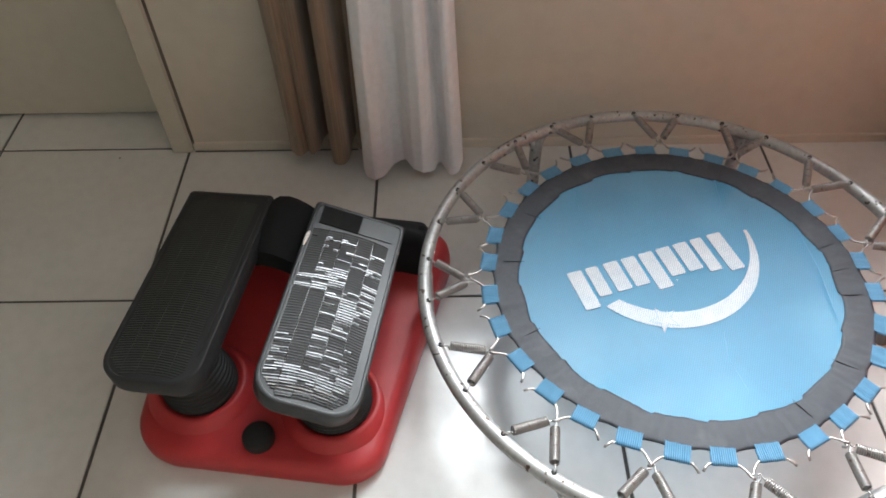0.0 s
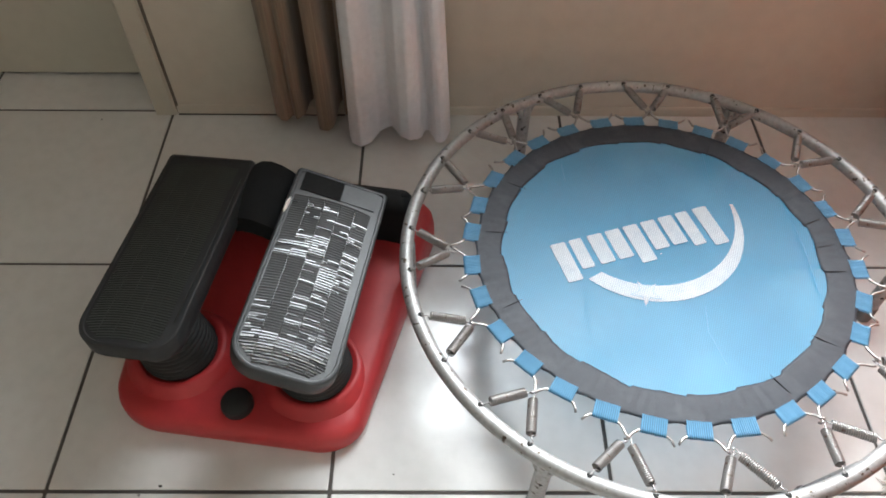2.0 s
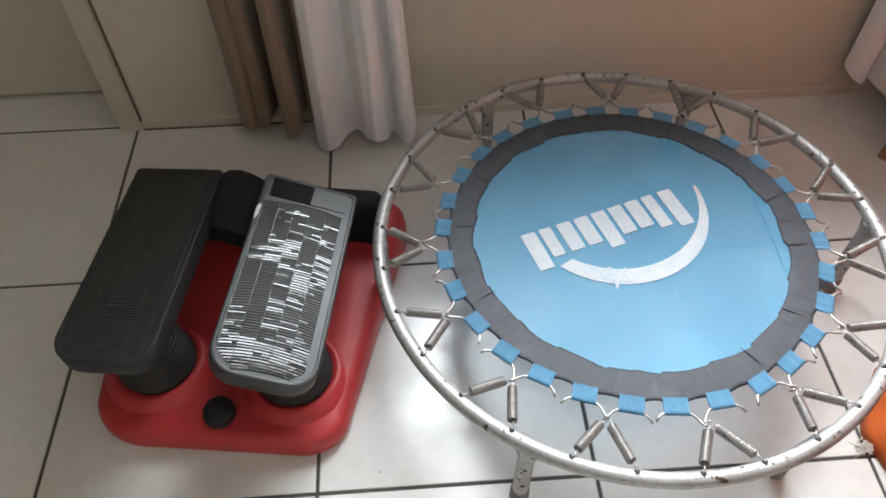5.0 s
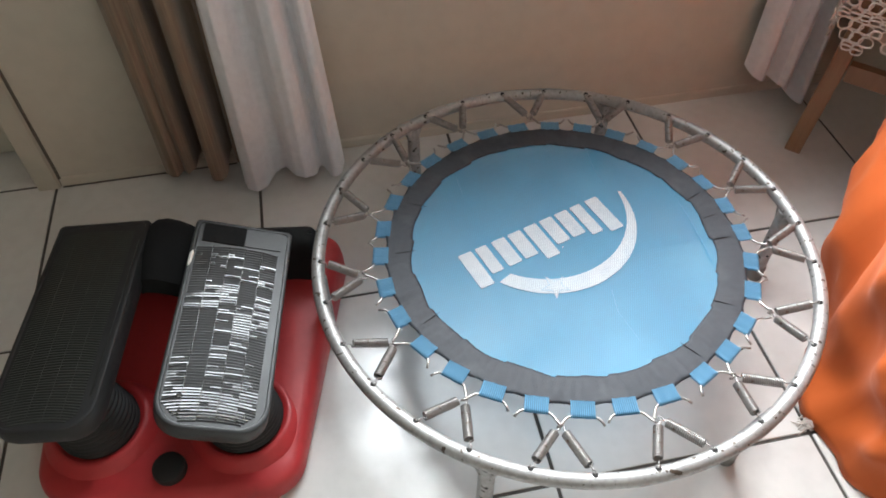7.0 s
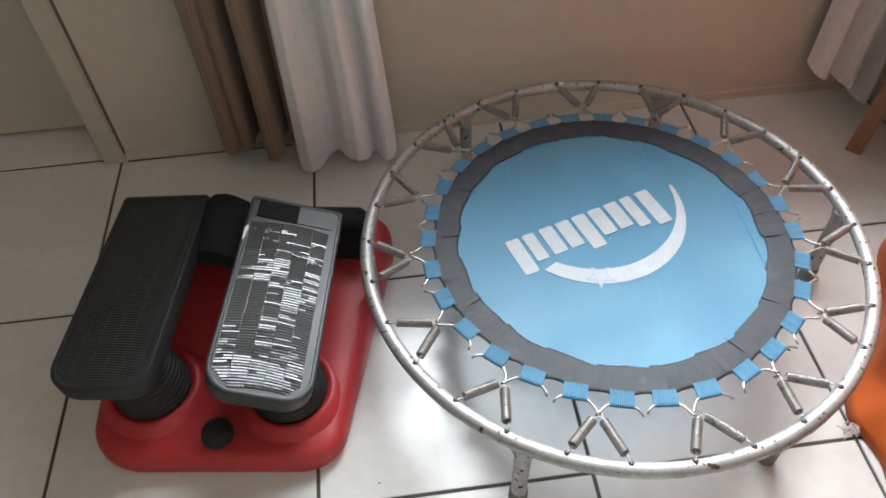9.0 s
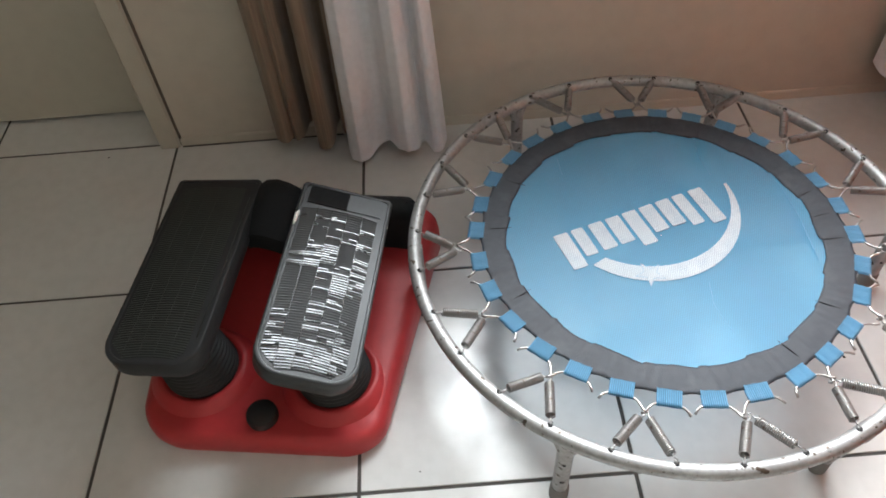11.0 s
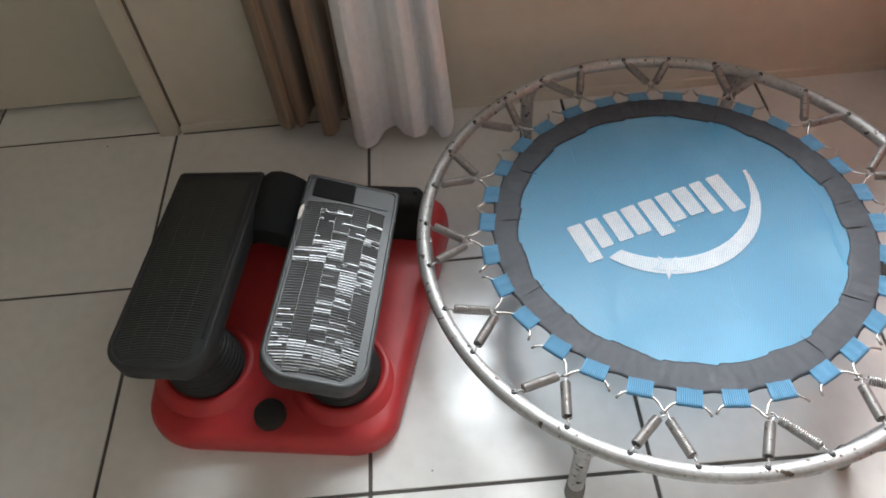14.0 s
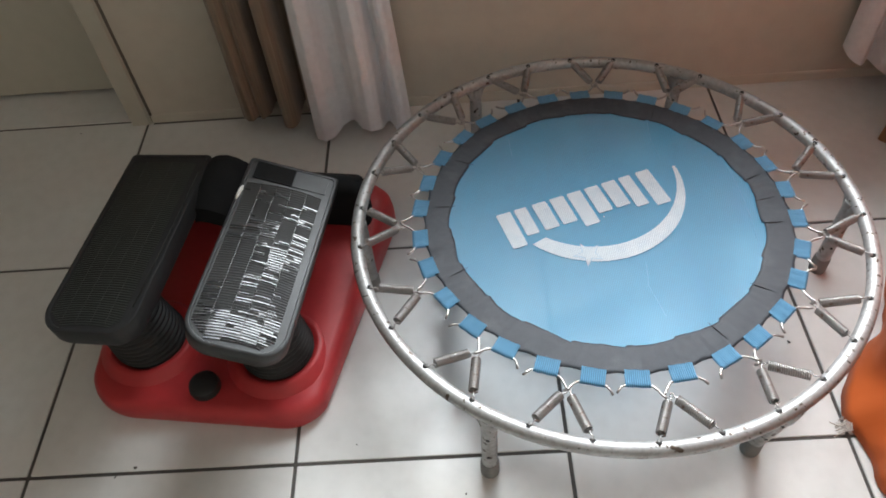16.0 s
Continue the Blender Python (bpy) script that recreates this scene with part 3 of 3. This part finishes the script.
def pedal(x, y, roll, tread_ma, shiny, turn, pitch, w, ln):
    """A long foot plate: rim, sunk panel, ribbed tread and a plain heel field at the back."""
    p = part("pedal", Shape(), FRAME_GREY, step)
    p.matrix_basis = pose(x, y, PEDZ, pitch, 0, 0) @ pose(0, 0, 0, 0, roll, turn)
    out = rounded(-w, 0, w, ln, (0.044, 0.040, 0.008, 0.008), 9)
    s = Shape()
    c = Vector((0, ln / 2))

    def inset(d):
        res = []
        for px, py in out:
            sx, sy = (w - d) / w, (ln / 2 - d) / (ln / 2)
            res.append((px * sx, ln / 2 + (py - ln / 2) * sy))
        return res
    rows = []
    for d, z in ((0.012, -0.036), (0.003, -0.032), (0.0, -0.024), (0.0, 0.003), (0.0012, 0.0058), (0.0035, 0.0068), (0.0060, 0.0064), (0.0072, 0.0042), (0.03, 0.0040), (0.06, 0.0040)):
        rows.append([(px, py, z) for px, py in inset(d)])
    s.grid(rows, wrap=True, cap=True)
    me = p.data
    me.from_pydata(s.v, [], s.f)
    bm = bmesh.new()
    bm.from_mesh(me)
    bmesh.ops.recalc_face_normals(bm, faces=bm.faces)
    bm.to_mesh(me)
    bm.free()
    me.polygons.foreach_set("use_smooth", [True] * len(me.polygons))
    me.set_sharp_from_angle(angle=radians(40))
    me.materials[0] = FRAME_GREY if shiny else BLACK
    # tread: arched ribs in five fields; flat glossy ones place glints on one plate
    y0, y1 = 0.015, 0.324 if shiny else 0.366
    nr = 66 if shiny else 80
    edges = [-0.069, -0.0435, -0.0180, 0.0075, 0.0340, 0.0600] if shiny else [-0.067, -0.0422, -0.0176, 0.0070, 0.0316, 0.0560]
    rn = random.Random(7 if shiny else 8)

    def glint_at(q, v):
        """How strongly window glints are placed there, zones set from the camera's view."""
        a = 0.0
        for cx, cy, rx, ry, k in ((-0.035, 0.030, 0.040, 0.030, 1.0), (0.012, 0.036, 0.040, 0.030, 1.0), (0.036, 0.066, 0.014, 0.026, 0.95), (0.008, 0.120, 0.020, 0.030, 0.50), (0.020, 0.168, 0.024, 0.034, 0.62),
                                  (-0.020, 0.232, 0.024, 0.024, 0.92), (0.010, 0.196, 0.028, 0.022, 0.66), (0.046, 0.205, 0.014, 0.030, 0.72), (0.0, 0.300, 0.060, 0.014, 0.42), (0.040, 0.255, 0.018, 0.030, 0.45), (-0.060, 0.075, 0.012, 0.030, 0.5)):
            a = max(a, k * math.exp(-((q - cx) / rx) ** 2 - ((v - cy) / ry) ** 2))
        return a

    dull, bright = Shape(), Shape()
    for r in range(nr):
        yy = y0 + (y1 - y0) * r / (nr - 1)
        for c0, c1 in zip(edges, edges[1:]):
            a, b = c0 + 0.0007, c1 - 0.0007
            if yy < 0.045:
                lim = 0.069 - max(0.0, 0.045 - yy) * 0.9
                a, b = max(a, -lim), min(b, lim)
                if b - a < 0.004:
                    continue
            # the rib is cut into short lengths, each dull or placed as a glint
            stops = [a, b] if rn.random() < 0.55 or b - a < 0.012 else [a, a + (b - a) * rn.uniform(0.25, 0.75), b]
            for u0, u1 in zip(stops, stops[1:]):
                um = (u0 + u1) / 2
                lit = shiny and glint_at(um, yy) + 0.35 * noise.noise((um * 70, yy * 95, 3.0)) + rn.uniform(-0.38, 0.38) > 0.40
                flat = rn.choice((0.0003, 0.00045, 0.0006, 0.00075)) * (1.5 if yy < 0.065 else 0.85) if lit else 0.00022
                high = 0.0066 if shiny else 0.0050 - 0.0008 * max(0.0, (yy - 0.12) / 0.246)
                rows = [[], [], [], []]
                for k in range(4):
                    p0 = u0 + (u1 - u0) * k / 3
                    yc = yy - 0.0050 * (p0 / 0.056) ** 2 + 0.0008 * math.sin(yy * 60 + p0 * 40)
                    hh = high + 0.00004 * noise.noise((p0 * 60, yy * 40, 8.0))
                    for row, dy, z in zip(rows, (-0.0018, -flat, flat, 0.0018), (0.0040, hh, hh, 0.0040)):
                        row.append((p0, yc + dy, z))
                (bright if lit else dull).grid(rows)
    t = part("tread", dull, TREAD_LIT if shiny else TREAD_SHADED, p, "ribbed tread with its light put into the tone")
    t["kind"] = "stuff"
    if shiny:
        t = part("polished_tread", bright, tread_ma, p, "flat glossy ribs placed where the window glints")
        t["kind"] = "stuff"
    for q in edges[1:-1]:
        run = [(q, y0 + (y1 - y0) * k / 40, (0.0062 if shiny else 0.0048 - 0.0010 * k / 40) + 0.0005 * noise.noise((q * 90, k * 0.7, 2.0))) for k in range(41)]
        part("tread_line", Shape().tube(run, 0.0008 if shiny else 0.0005, 6), tread_ma if shiny else TREAD_SHADED, p, "", True)
    if not shiny:
        # a pale rubbed line along the rim
        part("rim_line", Shape().tube([(0.0665, 0.05, 0.0062), (0.0675, 0.2, 0.0064), (0.0675, 0.34, 0.0060)], [0.0012, 0.0009, 0.0005], 6), EDGE_GREY, p, "", True)
    if shiny:
        part("heel_pad", Shape().box(-0.064, 0.331, 0.002, 0.004, 0.3695, 0.0060), MATTE, p, "plain black label field")
        part("heel_plate", Shape().box(0.006, 0.331, 0.002, 0.062, 0.3690, 0.0056), FRAME_GREY, p)
    return p


pedal(-0.1305, 0.038, -3.5, TREAD_SHADED, False, 0.0, 0.0, 0.078, 0.385)
worn_pedal = pedal(0.1055, 0.030, 16.5, TREAD, True, 0.0, 0.0, 0.0785, 0.376)


rc = random.Random(5)
for u, side_x in ((0.29, -1), (0.285, -1), (0.20, -1), (0.10, -1), (0.315, 1), (0.24, 1), (0.062, -1)):
    # scuffed corners where the paint has chipped to white
    q = Shape().lathe([(0.0016 * rc.uniform(0.8, 2.2), 0.0), (0.0014, 0.0006), (0.0004, 0.0009)], 7, pose(side_x * 0.0755, u, 0.0052) @ Matrix.Diagonal((0.8, rc.uniform(1.0, 3.2), 1, 1)))
    part("paint_chip", q, LACE, worn_pedal)
# a longer white scuff on the rim
part("paint_scuff", Shape().tube([(-0.0752, 0.272, 0.0050), (-0.0748, 0.284, 0.0062), (-0.0742, 0.298, 0.0064), (-0.0728, 0.306, 0.0064)], [0.0012, 0.0030, 0.0034, 0.0014], 7), LACE, worn_pedal, "white scuffed patch", True)


# ---- curtains ----
def curtain(name, ma, label, profile, z_hem, z_top, hem_wave, drift, lean=0.0, group="", thick=0.0016, seed=1, slope=0.0, fine=0.004):
    """A hanging cloth: profile is its fold line seen from above; the folds drift a little with the height."""
    pts = [Vector((x, y, 0)) for x, y in profile]
    line = []
    for i in range(len(pts) - 1):
        p0, p1, p2, p3 = pts[max(i - 1, 0)], pts[i], pts[i + 1], pts[min(i + 2, len(pts) - 1)]
        for j in range(8):
            t = j / 8
            line.append(0.5 * (2 * p1 + (p2 - p0) * t + (2 * p0 - 5 * p1 + 4 * p2 - p3) * t * t + (3 * p1 - p0 - 3 * p2 + p3) * t ** 3))
    line.append(pts[-1])
    zs = [0.0, 0.012, 0.03, 0.06, 0.1, 0.15, 0.2, 0.27, 0.35, 0.45, 0.6, 0.8, 1.1, 1.5, 1.9, 2.3]
    cx = sum(p.x for p in line) / len(line)
    mid = sum(p.y for p in line) / len(line)
    rows = []
    for back in (0, 1):
        for z in (zs if not back else reversed(zs)):
            row = []
            for i, p in enumerate(line):
                u = i / (len(line) - 1)
                k = z / z_top
                hem = z_hem + slope * max(0.0, 1 - u / 0.8) + hem_wave * (0.5 + 0.5 * math.sin(u * 9 + seed * 2)) * (1 - k)
                zz = hem + (z_top - hem) * (z / 2.3)
                spread = 1 + drift * min(1.0, z / 0.5)
                wob = 0.006 * noise.noise((u * 5, z * 2.2, seed)) * (1 - 0.3 * k)
                x = cx + (p.x - cx) * spread + lean * z + wob
                y = mid + (p.y - mid) * (1 - 0.15 * min(1, z)) + 0.006 * noise.noise((u * 6, z * 1.7, seed + 9)) + fine * noise.noise((u * 34, z * 0.9, seed + 4))
                row.append((x, y + (thick if back else 0), zz))
            rows.append(row)
    rows.append(rows[0])
    ob = part(name, Shape().grid(rows), ma, None, "", True)
    return tagged(ob, label, "curtain", group)


curtain("linen_curtain", LINEN, "brown striped linen curtain hanging in deep folds by the door",
        [(x, 0.835 + (y - 0.835) * 1.1) for x, y in ((-0.212, 0.860), (-0.200, 0.820), (-0.176, 0.802), (-0.160, 0.812), (-0.148, 0.803), (-0.134, 0.826), (-0.130, 0.868), (-0.118, 0.876), (-0.112, 0.838), (-0.104, 0.800), (-0.084, 0.790), (-0.070, 0.806), (-0.066, 0.850), (-0.055, 0.870), (-0.050, 0.840), (-0.038, 0.818), (-0.026, 0.85))],
        0.042, 2.30, 0.022, 0.02, group="window curtains", seed=3)
curtain("sheer_curtain", SHEER, "white sheer curtain gathered in soft folds, hem at the floor",
        [(x, 0.792 + (y - 0.792) * 0.66) for x, y in ((-0.040, 0.815), (-0.034, 0.778), (-0.012, 0.758), (0.012, 0.772), (0.028, 0.808), (0.050, 0.818), (0.064, 0.788), (0.082, 0.752), (0.106, 0.742), (0.122, 0.770), (0.128, 0.812), (0.138, 0.832), (0.146, 0.812), (0.154, 0.778), (0.172, 0.776), (0.186, 0.820))],
        0.014, 2.30, 0.034, -0.14, lean=-0.02, group="window curtains", seed=5, fine=0.0035)
curtain("sheer_curtain", SHEER, "white sheer curtain gathered at the window's far end",
        [(1.150, 0.865), (1.160, 0.835), (1.180, 0.822), (1.198, 0.840), (1.206, 0.862), (1.214, 0.850), (1.224, 0.822), (1.244, 0.812), (1.260, 0.832), (1.266, 0.862), (1.276, 0.842), (1.290, 0.806), (1.306, 0.815), (1.316, 0.86)],
        0.030, 2.30, 0.018, -0.04, lean=0.0, slope=0.085, group="window curtains", seed=8)

# ---- stool with a crocheted cover ----
stool = thing("wooden_stool", "varnished wooden stool with a square seat", "stool", pose(1.258, 0.690, 0, 0, 0, -45))
SW = 0.27
for x, y in ((0, 0), (SW, 0), (0, SW), (SW, SW)):
    sx, sy = (-0.020 if x == 0 else 0.020), (-0.020 if y == 0 else 0.020)
    rows = []
    for z, o in ((0.0, 1.0), (0.006, 1.0), (0.2, 0.5), (0.43, 0.0)):
        rows.append([(x + sx * o + px, y + sy * o + py, z) for px, py in rounded(-0.018, -0.018, 0.018, 0.018, (0.004,) * 4, 2)])
    part("leg", Shape().grid(rows, wrap=True, cap=True), WOOD, stool)
for x0, y0, x1, y1 in ((0.012, -0.018, SW - 0.012, 0.004), (0.012, SW - 0.004, SW - 0.012, SW + 0.018), (-0.018, 0.012, 0.004, SW - 0.012), (SW - 0.004, 0.012, SW + 0.018, SW - 0.012)):
    part("stretcher", Shape().box(x0, y0, 0.200, x1, y1, 0.240), WOOD, stool)
part("seat", Shape().slab(rounded(-0.03, -0.03, SW + 0.03, SW + 0.03, (0.02,) * 4, 4), 0.430, 0.458, 0.006), WOOD, stool)
lace = thing("crochet_cover", "white crocheted lace cover draped over the stool", "lace cloth", pose(1.258, 0.690, 0, 0, 0, -45))
part("cloth", Shape().slab(rounded(-0.036, -0.036, SW + 0.036, SW + 0.036, (0.02,) * 4, 4), 0.459, 0.463, 0.002), LACE, lace)
s = Shape()
rl = random.Random(2)
side = SW + 0.084
for e in range(4):
    m = Matrix.Translation((SW / 2, SW / 2, 0)) @ Matrix.Rotation(radians(90 * e), 4, "Z")
    for rix in range(12):
        n = 17
        for c in range(n):
            u = (c + 0.5 * (rix % 2)) / n
            x = -side / 2 + side * u
            point = abs(u - 0.5) * 2
            scal = abs(math.sin(u * math.pi * 4))
            if rix > 4.6 + 2.8 * scal + 0.8 * max(0, point - 0.55) / 0.45:
                continue
            z = 0.453 - rix * 0.022
            rr = rl.uniform(0.0100, 0.0140)
            yy = -side / 2 - 0.003 - 0.016 * rix / 8 + 0.007 * math.sin(u * 20 + e)
            sq = rl.uniform(0.75, 1.15)
            s.tube([(x + rr * math.cos(w) + 0.0015 * math.sin(2 * w + c), yy + 0.002 * math.sin(3 * w), z + rr * sq * math.sin(w)) for w in (2 * math.pi * j / 10 for j in range(10))], rl.uniform(0.0015, 0.0028), 5, closed=True, m=m)
            if rix % 3 == 1:
                s.tube([(x - rr, yy, z), (x, yy - 0.001, z + 0.002), (x + rr, yy, z)], 0.0022, 5, m=m)
lace_edge = part("lace_edging", s, LACE, lace, "openwork scalloped edging", True)
lace_edge["kind"] = "stuff"

# ---- orange cloth over a low seat ----
throw = thing("orange_throw", "bright orange cotton throw draped to the floor over a low seat", "blanket", pose(1.472, -0.12, 0))
rows = []
NT, AX, AY, H = 240, 0.515, 0.600, 0.60
for i in range(46):
    k = i / 45
    if k < 0.72:
        z, sc = 0.004 + (H - 0.09) * k / 0.72, 1.0
        sc = 0.985 + 0.02 * max(0, 1 - k / 0.08) + 0.075 * min(1, k / 0.45)
    else:
        w = (k - 0.72) / 0.28
        z = H - 0.09 + 0.09 * math.sin(min(1, w * 1.6) * math.pi / 2)
        sc = 1.06 - 0.12 * (1 - math.cos(min(1, w * 1.6) * math.pi / 2)) - max(0, w - 0.35) * 1.25
    sc = max(sc, 0.02)
    row = []
    for j in range(NT):
        a = 2 * math.pi * j / NT
        ca, sa = math.cos(a), math.sin(a)
        rs = (abs(ca / AX) ** 2.1 + abs(sa / AY) ** 2.1) ** (-1 / 2.1)
        q = Vector((ca * 2.4, sa * 2.4, z * 2.0))
        fold = 0.030 * noise.noise(q + Vector((3, 1, 0))) + 0.022 * noise.noise(Vector((ca * 6, sa * 6, z * 3.5 + 0.8 * noise.noise(q)))) * (1 - 0.3 * k) + 0.007 * noise.noise(Vector((ca * 15, sa * 15, z * 9)))
        fold += 0.040 * (0.25 - abs(noise.noise(Vector((ca * 6.5 - z * 3.0, sa * 6.5 + z * 4.0, 9.0 + z * 2.0))))) * min(1, z / 0.1)
        fold += 0.070 * (0.35 - abs(noise.noise(Vector((ca * 3.1 + z * 1.6, sa * 3.1 - z * 1.1, 4.0 + z * 1.3))))) * min(1, z / 0.15)
        fold += 0.012 * max(0, 1 - z / 0.18) * math.sin(a * 17 + 2 * noise.noise(q * 2))
        lobe = 0.100 * math.exp(-((a - 2.83) / 0.14) ** 2 - max(0.0, z) / 0.11) - 0.018 * math.exp(-((a - 2.45) / 0.35) ** 2) * min(1, z / 0.30)
        r = rs * sc + fold * min(1, sc * 1.4) + lobe
        row.append((r * ca, r * sa, max(0.003, z + 0.012 * noise.noise(Vector((ca * 3, sa * 3, z * 6))) * min(1, z * 5) + (0.05 * noise.noise(Vector((r * ca * 5, r * sa * 5, 1))) if k > 0.8 else 0))))
    rows.append(row)
part("cloth", Shape().grid(rows, wrap=True, cap=True), ORANGE, throw, "", True)
s = Shape()
rf = random.Random(11)
for i in range(16):
    u = 0.35 + i / 26
    x, y = 0.905 - 1.472 + 0.012 * math.sin(u * 5), 0.205 - 0.075 * u
    d = Vector((-1, rf.uniform(-0.8, 0.4), 0)).normalized()
    ln = rf.uniform(0.010, 0.020)
    s.tube([(x + 0.012, y, 0.012), (x, y, 0.007), (x + d.x * ln * 0.5, y + d.y * ln * 0.5, 0.004), (x + d.x * ln, y + d.y * ln + rf.uniform(-0.006, 0.006), 0.0025)], [0.0012, 0.0011, 0.0010, 0.0006], 4)
fr = part("fringe", s, FRINGE, throw, "short pale knotted fringe", True)
fr["kind"] = "stuff"

# crumbs and a dry leaf scrap on the tiles
for i, (x, y, r) in enumerate(((-0.27, 0.005, 0.0032), (-0.30, -0.01, 0.002), (0.28, -0.06, 0.002), (0.86, 0.19, 0.003), (0.10, 0.03, 0.0016), (-0.62, 0.86, 0.002))):
    sc = Shape()
    rows = [[(r * k * math.cos(w) * (1 + 0.4 * math.sin(3 * w + i)), r * k * 0.7 * math.sin(w), z) for w in (2 * math.pi * j / 8 for j in range(8))] for k, z in ((1.0, 0.0), (1.0, r * 0.4), (0.5, r * 0.8))]
    ob = part("crumb", sc.grid(rows, wrap=True, cap=True), GROUT, None)
    ob.matrix_world = pose(x, y, 0.0005, 0, 0, 40 * i)
    tagged(ob, "tiny dark crumb lying on the floor tiles", "crumb", "crumbs on the floor")

# ---- floor: grout bed and single tiles ----
floor = structure("floor", Shape().box(L - TH, NEAR - TH, -0.08, RT + TH, TH, -0.0022), GROUT, "glossy off-white ceramic tile floor with dark joints", "floor", pose(0, 0.893, 0, 0, 0, 0.7))
TS, J = 0.45, 0.0062
tile_mesh = None
FLOOR_TURN = 0.7
for ix in range(-8, 6):
    for iy in range(-9, 3):
        x0, y0 = ix * TS, iy * TS
        if iy < 2 and y0 + TS <= 0.91:
            w, h = TS - J, TS - J
        else:
            w, h = TS - J, 0.20
        key = "full" if h > 0.3 else "cut"
        if key == "cut" and not (ix in (-4, -3, -2)):
            continue
        if key not in first:
            s = Shape()
            e = 0.0012
            rows = [[(x, y, -0.006) for x, y in rounded(0, 0, w, h, (0.0015,) * 4, 2)], [(x, y, -0.0009) for x, y in rounded(0, 0, w, h, (0.0015,) * 4, 2)], [(x, y, 0.0) for x, y in rounded(e, e, w - e, h - e, (0.0015,) * 4, 2)]]
            s.grid(rows, wrap=True, cap=True)
            tile = part("tile", s, TILE, floor)
            first[key] = tile
        else:
            tile = first[key].copy()
            scene.collection.objects.link(tile)
        rr = random.Random(ix * 31 + iy)
        m = Matrix.Rotation(radians(FLOOR_TURN), 4, "Z") @ Matrix.Translation((x0 + J / 2, y0 + J / 2, 0)) @ pose(0, 0, 0, rr.uniform(-0.06, 0.06), rr.uniform(-0.06, 0.06), 0)
        tile.parent = floor
        tile.matrix_basis = floor.matrix_world.inverted() @ m
